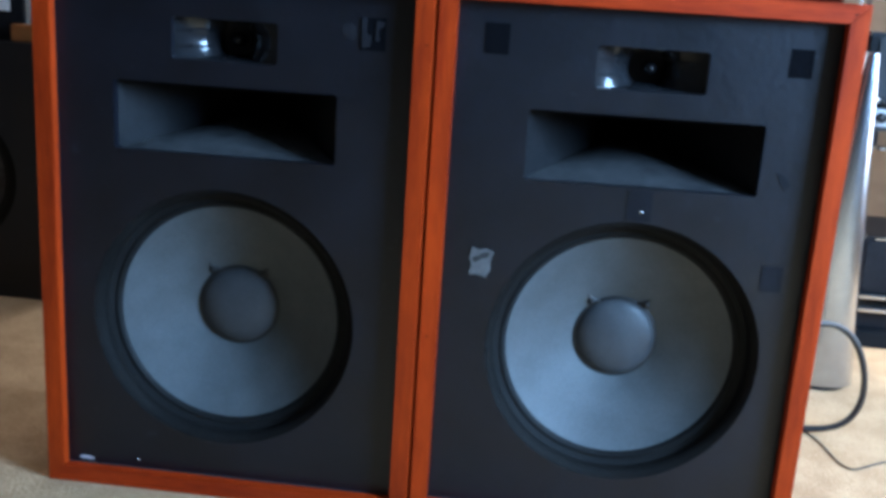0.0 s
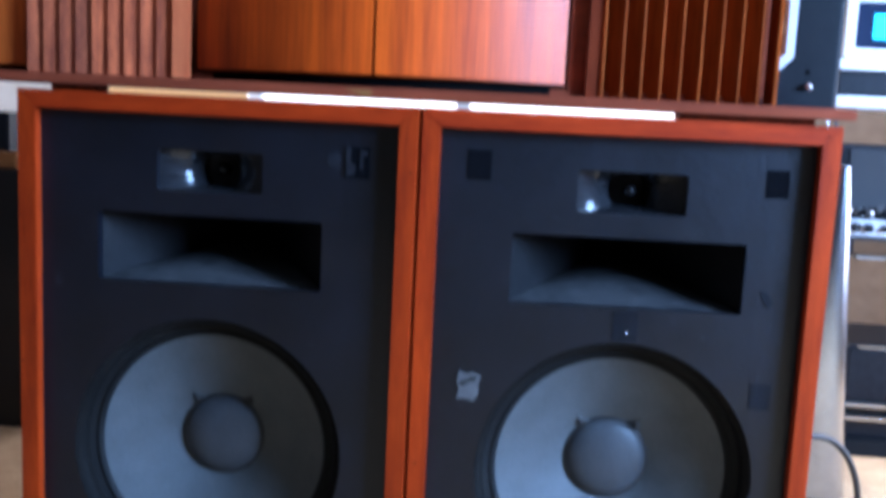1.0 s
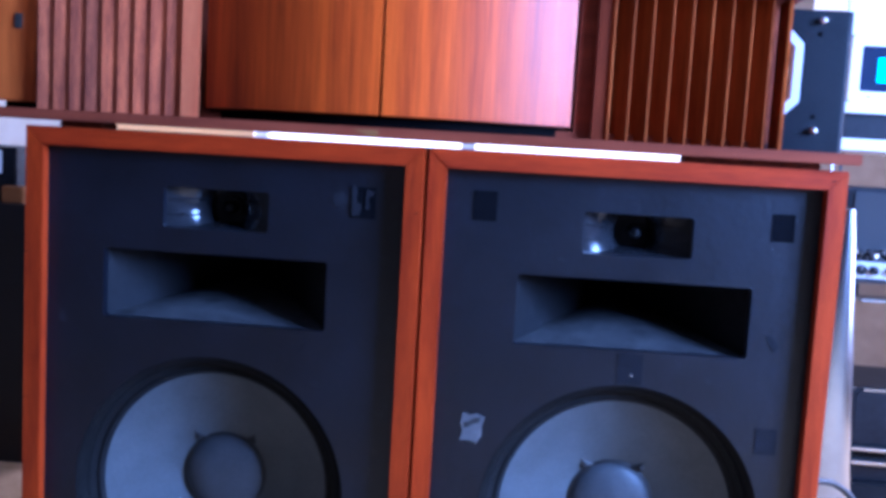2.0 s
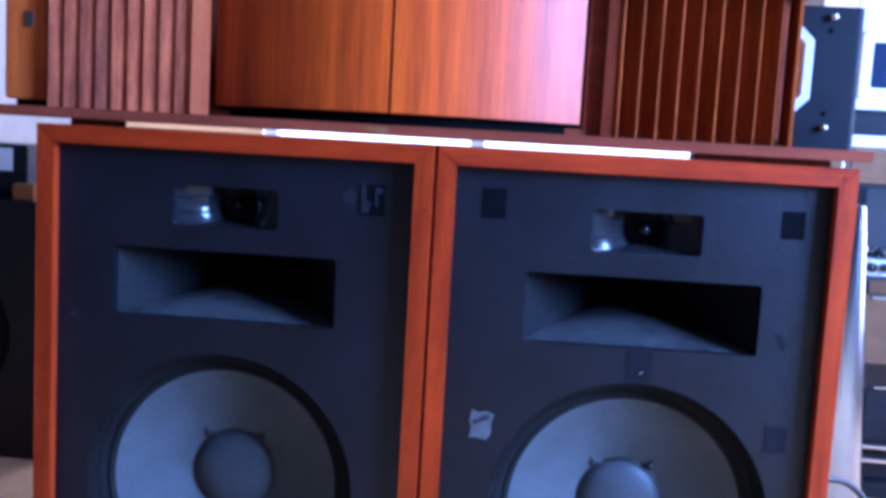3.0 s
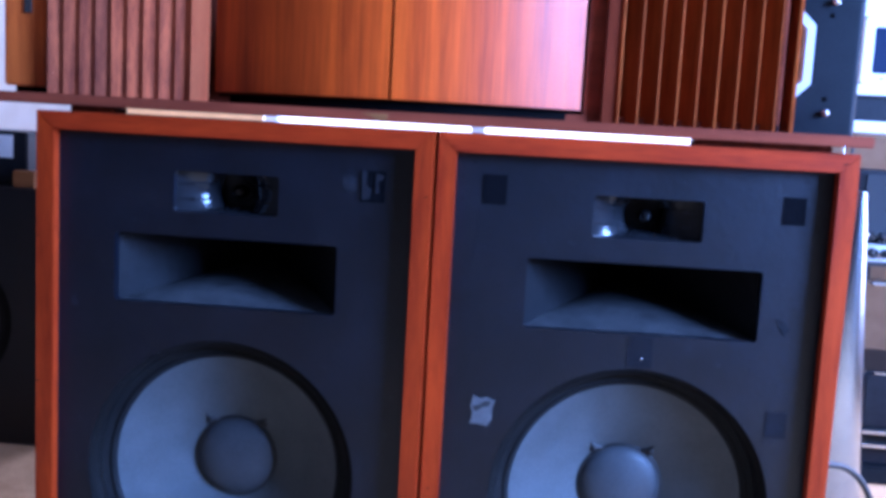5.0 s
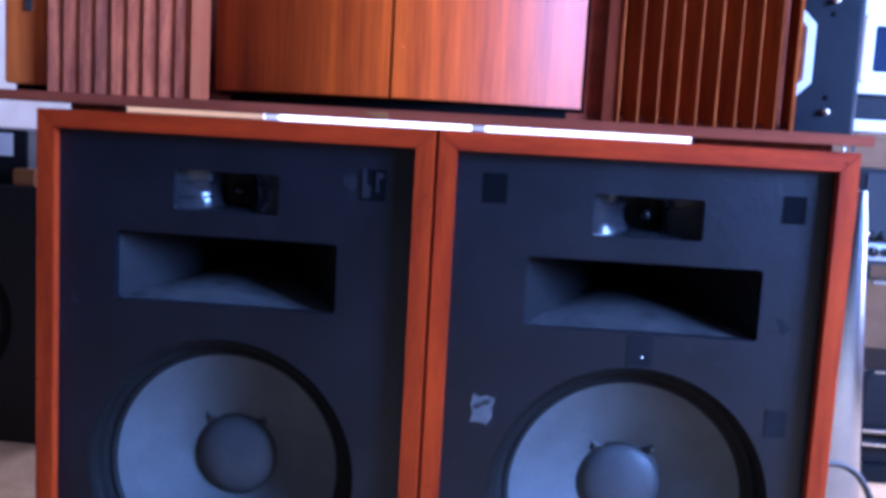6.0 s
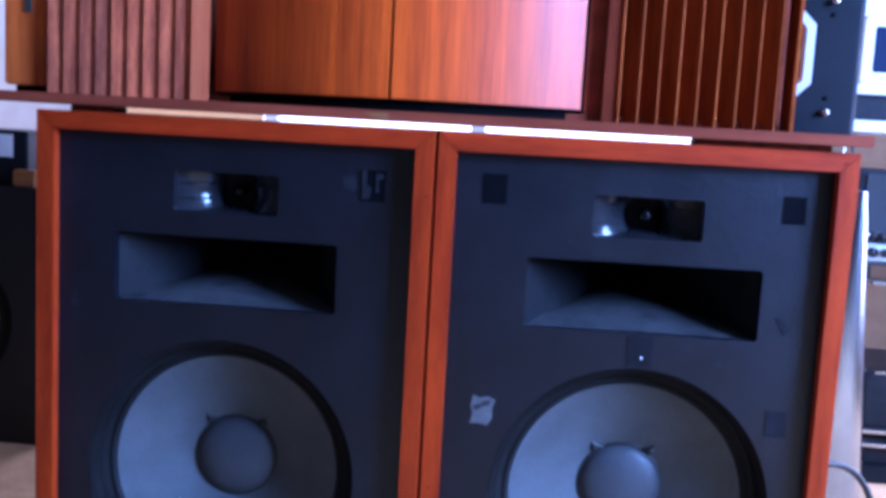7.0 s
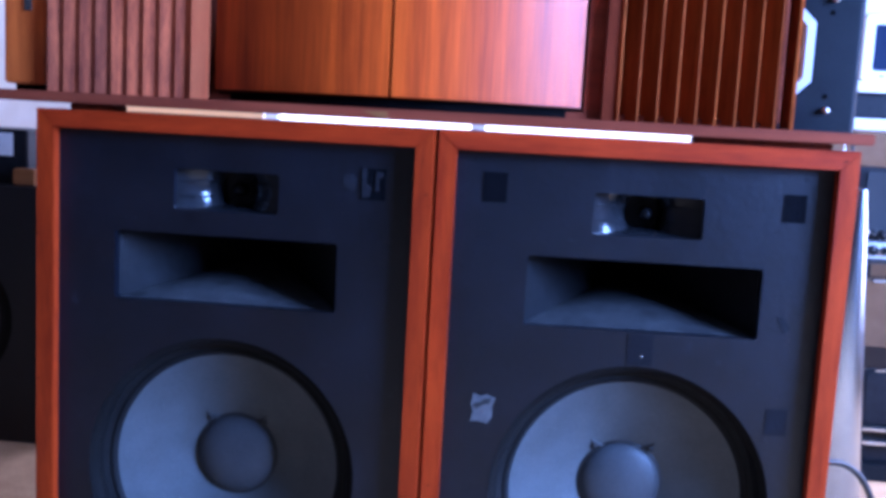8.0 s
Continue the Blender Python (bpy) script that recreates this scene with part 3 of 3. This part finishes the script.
for a, b in ((XD0, xm + 0.004), (xm + 0.009, XD1)):
    n = 16
    front = [(a + (b - a) * i / n, door_y(a + (b - a) * i / n)) for i in range(n + 1)]
    back = [(x, y + 0.018) for x, y in front[::-1]]
    part("door", prism(front + back, "z", ZC + 0.019, CT - 0.004), DOOR, console, "bowed glossy teak door", smooth=True)
# Dark sheet painting the shadow gap beneath the bowed doors.
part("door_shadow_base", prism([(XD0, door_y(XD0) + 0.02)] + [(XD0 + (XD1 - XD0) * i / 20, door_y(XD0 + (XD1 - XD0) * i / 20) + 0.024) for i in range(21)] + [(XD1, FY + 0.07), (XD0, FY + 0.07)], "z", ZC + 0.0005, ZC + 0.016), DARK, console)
def slat_mesh(width, depth, material):
    """An upright slat whose front edge is at the origin, going back along y, its edges eased."""
    return mesh_of("fin", box(-width / 2, width / 2, 0, depth, ZC + 0.001, CT - 0.001), material, bevel=0.0007)


def louvres(mesh, x0, x1, count, turn):
    for i in range(count):
        f = new("fin", mesh)
        f.parent = console
        f.matrix_local = pose(x0 + (x1 - x0) * i / (count - 1), FY, 0, 0, 0, turn)


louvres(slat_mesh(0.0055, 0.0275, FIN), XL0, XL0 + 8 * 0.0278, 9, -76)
part("edge_slat", box(-0.003, 0.003, 0.0, 0.031, ZC + 0.001, CT - 0.001), FIN_EDGE, console, "wider end slat of brightened teak", bevel=0.001, at=pose(XL0 + 9 * 0.0278, FY - 0.003, 0, 0, 0, -82))
# Right-hand fins take the shaded copy of the teak.
louvres(slat_mesh(0.0034, 0.050, FIN_SHADED), 0.283, 0.529, 9, 38)
part("stile", box(XR1 - 0.006, XR1, FY - 0.002, FY + 0.07, ZC + 0.001, CT - 0.001), FIN_SHADED, console, bevel=0.001)
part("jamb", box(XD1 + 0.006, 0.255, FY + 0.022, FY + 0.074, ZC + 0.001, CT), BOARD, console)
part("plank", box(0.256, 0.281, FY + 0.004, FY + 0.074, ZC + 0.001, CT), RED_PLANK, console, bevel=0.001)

# teak speaker beside the console
ts = thing("bookshelf_speaker", "slim orange teak bookshelf speaker with a small badge", "loudspeaker", pose(-0.733, 0.125, ZC))
part("case", box(-0.031, 0.044, 0, 0.24, 0.012, 0.32), TEAK, ts, bevel=0.003)
# Near-black block stands in for the shaded gap below the case.
part("foot", box(-0.020, 0.036, 0.02, 0.22, 0, 0.012), DARK, ts)
part("badge", box(0.006, 0.020, -0.003, 0.0, 0.135, 0.16), STEEL, ts, "small grey metal badge", bevel=0.0006)

# charcoal monitor speaker beside the console
mo = thing("monitor_speaker", "charcoal monitor speaker with silver-ringed amber woofer", "loudspeaker", pose(0.529, 0.218, ZC))
part("case", prism(rect(-0.17, 0.158, 0.0, 0.22, 0.012), "z", 0.0, CT + 0.0 - ZC), CHARCOAL, mo, smooth=True)
part("trim_ring", lathe([(0.126, -0.001), (0.127, -0.006), (0.112, -0.008), (0.106, 0.0)], 8), PALE, mo, "octagonal silver woofer ring", at=pose(-0.041, 0, 0.133, 0, 22.5, 0))
part("woofer_cone", lathe([(0.097, -0.003), (0.090, -0.007), (0.080, -0.001), (0.04, 0.0), (0.0, -0.004)], 48), AMBER, mo, smooth="all", at=pose(-0.041, 0, 0.133))
for z in (0.038, 0.221):
    part("grille_peg", lathe([(0.0, -0.012), (0.005, -0.011), (0.006, 0.0)], 12), STEEL, mo, smooth="all", at=pose(0.105, 0, z))
# Near-black discs stand in for the dark holes beside the pegs.
for z in (0.061, 0.199):
    part("bolt", lathe([(0.0, -0.001), (0.004, -0.0008), (0.0045, 0.0)], 10), DARK, mo, at=pose(0.103, 0, z))

# ---- right hand side ----
col = thing("column_speaker", "slim tall silver column speaker standing on the floor", "loudspeaker", pose(0.905, 0.90, 0))
secs = []
for i in range(13):
    s = i / 12
    z = 0.012 + 0.80 * s
    wx = (0.088 - 0.064 * s) * (1.0 if i < 12 else 0.8)
    secs.append([(wx * math.copysign(abs(math.cos(a)) ** 0.7, math.cos(a)), 0.08 * (1 - 0.2 * s) * math.copysign(abs(math.sin(a)) ** 0.7, math.sin(a)), z) for a in [2 * math.pi * k / 32 for k in range(32)]])
part("body", loft(secs, cap=True), SATIN, col, smooth=True)
part("foot_plate", prism([(0.078 * math.cos(2 * math.pi * k / 24), 0.074 * math.sin(2 * math.pi * k / 24)) for k in range(24)], "z", 0, 0.012), BLACKBOX, col)
tagged(tube("speaker_cable", [(0.62, 0.42, 0.26), (0.78, 0.50, 0.275), (0.85, 0.55, 0.255), (0.895, 0.55, 0.20), (0.918, 0.55, 0.11), (0.90, 0.55, 0.04), (0.84, 0.55, 0.006), (0.72, 0.56, 0.007), (0.5, 0.6, 0.007)], 0.007, RUBBER), "thick black cable looping down to the floor", "cable")
tagged(tube("thin_wire", [(0.74, 0.62, 0.002), (0.82, 0.57, 0.002), (0.83, 0.44, 0.002), (0.85, 0.36, 0.002), (0.92, 0.44, 0.002), (1.02, 0.47, 0.002), (1.3, 0.55, 0.002)], 0.0018, RUBBER), "thin dark wire lying on the floor", "wire")

rack = thing("equipment_rack", "low open rack with dark glass shelves and bright steel lips", "rack", pose(1.03, 1.20, 0))
for z, x0 in ((0.104, 0.02), (0.142, 0.03), (0.551, 0.036), (0.602, -0.01)):
    sh = part("shelf", box(x0, 0.62, 0.0, 0.42, z, z + 0.009), SMOKED, rack, bevel=0.002)
    if z < 0.6:
        part("lip", box(x0 + 0.004, 0.62, -0.006, -0.0005, z + 0.001, z + 0.009), STEEL, sh, bevel=0.001)
part("base", box(0.0, 0.62, 0.0, 0.42, 0.0, 0.049), CHARCOAL, rack, "blue-grey base slab", bevel=0.004)
part("plinth", box(0.04, 0.62, 0.03, 0.40, 0.049, 0.104), BLACKBOX, rack, bevel=0.003)
for y in (0.06, 0.36):
    for x in (0.30, 0.58):
        part("post", box(x, x + 0.022, y, y + 0.022, 0.049, 0.602), BLACKBOX, rack, bevel=0.002)

ps = thing("power_supply", "small blue-black box hanging under the upper shelf", "electronics", pose(1.031, 1.205, 0.560))
part("case", box(0.006, 0.034, 0.004, 0.20, 0.0005, 0.041), BLACKBOX, ps, bevel=0.003)
part("front", box(0.008, 0.032, 0.0, 0.0035, 0.003, 0.038), CHARCOAL, ps, bevel=0.001)

amp = thing("amplifier", "silver-fronted amplifier with dark knobs on the rack", "amplifier", pose(1.022, 1.19, 0.6112))
part("case", box(0.0, 0.43, 0.004, 0.34, 0.004, 0.047), BLACKBOX, amp, bevel=0.003)
part("fascia", box(0.0, 0.43, 0.0, 0.0035, 0.004, 0.047), PALE, amp, bevel=0.001)
for x, r in ((0.012, 0.008), (0.034, 0.014), (0.068, 0.012), (0.11, 0.010), (0.16, 0.014), (0.22, 0.018), (0.30, 0.010)):
    kn = part("knob", lathe([(0.0, -0.018), (r * 0.9, -0.017), (r, -0.012), (r, 0.0)], 20), GLOSS, amp, smooth=True, at=pose(x, 0, 0.027))
    part("pointer", box(-0.001, 0.001, -0.0188, -0.0182, 0.0, r * 0.8), STEEL, kn)
for x in (0.02, 0.41):
    part("foot", box(x - 0.012, x + 0.012, 0.03, 0.05, 0.0, 0.004), RUBBER, amp)

jr = thing("clutter_tray", "small shiny metal odds and ends on the amplifier", "clutter", pose(1.02, 1.20, 0.6582))
part("tray", box(0.0, 0.20, 0.0, 0.06, 0.0, 0.003), STEEL, jr)
for i in range(9):
    part("bit", lathe([(0.0, -0.010), (0.008, -0.008), (0.011, 0.0), (0.006, 0.010), (0.0, 0.011)], 12), (BLACKBOX, STEEL, GLOSS)[i % 3], jr, smooth="all", at=pose(0.008 + 0.019 * i, 0.012 + 0.012 * (i % 3), 0.014 + 0.008 * (i % 2), 20 * i, 0, 35 * i))
    part("peg", box(-0.003, 0.003, -0.003, 0.003, 0.002, 0.030), (GLOSS, STEEL)[i % 2], jr, at=pose(0.014 + 0.019 * i, 0.045, 0.001))
pb = thing("tabletop_set", "glossy black tabletop set with a dark front panel", "electronics", pose(1.022, 1.275, 0.6582))
part("case", box(0.0, 0.30, 0.006, 0.22, 0.0, 0.197), BLACKBOX, pb, bevel=0.008)
part("front_panel", box(0.030, 0.29, 0.0, 0.0055, 0.012, 0.185), SMOKED, pb, "dark smoked front panel", bevel=0.002)
part("side_strip", box(0.004, 0.026, 0.0, 0.0055, 0.012, 0.185), CHARCOAL, pb, bevel=0.002)

lb = thing("disc_player", "black glossy player box on the lower rack shelf", "electronics", pose(1.075, 1.21, 0.151))
part("case", prism(rect(0.0, 0.36, 0.004, 0.165, 0.022), "y", 0.004, 0.30), BLACKBOX, lb, smooth=True)
part("front", prism(rect(0.012, 0.35, 0.014, 0.153, 0.014), "y", 0.0, 0.0035), BLACKBOX, lb)
part("bright_strip", box(0.03, 0.34, -0.003, -0.0003, 0.156, 0.1605), STEEL, lb)
for x in (0.03, 0.32):
    part("foot", box(x - 0.012, x + 0.012, 0.03, 0.05, 0.0, 0.004), RUBBER, lb)

desk = thing("white_table", "white laminate table with a thin top", "table", pose(0.995, 1.20, 0))
part("tabletop", box(-0.02, 1.05, 0.0, 0.62, 0.954, 0.984), WHITE, desk, bevel=0.003)
for x, y in ((0.70, 0.03), (1.0, 0.03), (0.70, 0.56), (1.0, 0.56)):
    part("leg", box(x - 0.02, x + 0.02, y - 0.0, y + 0.04, 0.0, 0.954), WHITE, desk, bevel=0.003)

st = tagged(part("stand_box", box(0.99, 1.38, 1.24, 1.60, 0.984, 1.053), BLACKBOX, bevel=0.003), "flat black box under the small white set", "box")
tv = thing("small_television", "small white television with a dark lit screen", "television", pose(0.974, 1.21, 1.053))
part("foot", box(-0.002, 0.40, 0.0, 0.34, 0.0, 0.028), WHITE, tv, bevel=0.004)
part("cabinet", box(0.002, 0.37, 0.025, 0.36, 0.028, 0.198), BLACKBOX, tv, "dark side casing", bevel=0.008)
part("bezel", plate_with_holes(rect(0.014, 0.366, 0.028, 0.200, 0.010), [rect(0.039, 0.336, 0.056, 0.176, 0.008)], 0.0, 0.024), WHITE, tv, "white front bezel")
part("screen", box(0.037, 0.338, 0.0125, 0.0195, 0.054, 0.178), CRT, tv)
part("picture", box(0.086, 0.200, 0.0100, 0.0118, 0.082, 0.146), CYAN, tv, "lit cyan picture")
for i in range(5):
    part("button", box(0.06 + 0.014 * i, 0.069 + 0.014 * i, -0.003, -0.0003, 0.040, 0.045), SILVER, tv)
tagged(part("white_carton", box(0.966, 1.36, 1.215, 1.55, 1.2535, 1.40), WHITE, bevel=0.004), "plain white carton standing on the television", "box")
for i, (x, s) in enumerate(((0.99, 0.0), (1.005, 0.012), (1.017, -0.008))):
    tagged(tube("hanging_wire", [(x, 1.30, 0.950), (x + s, 1.29, 0.86), (x - 0.012 + s, 1.28, 0.79), (x + 0.004, 1.28, 0.72), (x + 0.014, 1.30, 0.655)], 0.0028, (SILVER, RUBBER, RUBBER)[i]), "thin wire hanging behind the column speaker", "wire", "hanging wires")

# ---- left hand side ----
bs = thing("black_loudspeaker", "big black loudspeaker with a bare dark woofer", "loudspeaker", pose(-1.43, 0.935, 0))
part("case", box(-0.33, 0.33, 0.02, 0.42, 0.0, 0.69), BLACK_EDGE, bs, bevel=0.004)
part("front_board", plate_with_holes(rect(-0.33, 0.33, 0.0, 0.69, 0.004), [circle(0.04, 0.33, 0.19, 64)], 0.0, 0.0195), BAFFLE, bs)
wz = thing("woofer", "", "")
wz.parent = bs
wz.matrix_local = pose(0.04, 0.004, 0.33)
part("surround", lathe([(0.19, 0.004), (0.18, 0.008), (0.172, 0.001), (0.162, 0.008), (0.152, 0.010)], 64), SURROUND, wz, smooth="all")
part("cone", lathe([(0.152, 0.010), (0.1, 0.0118), (0.05, 0.013)], 64), HORN_GREY, wz, smooth="all")
part("dust_cap", lathe([(0.052, 0.012), (0.04, 0.004), (0.02, -0.003), (0.0, -0.005)], 32), GLOSS, wz, smooth="all")
bx = thing("black_box", "small black box with a pale label on the loudspeaker", "box", pose(-1.318, 1.0, 0.69))
part("case", box(-0.12, 0.125, 0.0, 0.2, 0.0, 0.145), BLACKBOX, bx, bevel=0.004)
part("label", box(0.045, 0.085, -0.002, -0.0002, 0.075, 0.135), WHITE, bx, "pale paper label")
tagged(part("wood_block", box(-1.212, -1.150, 0.96, 0.995, 0.69, 0.734), BRASSY, bevel=0.003), "small honey-coloured wooden block on the black loudspeaker", "block")
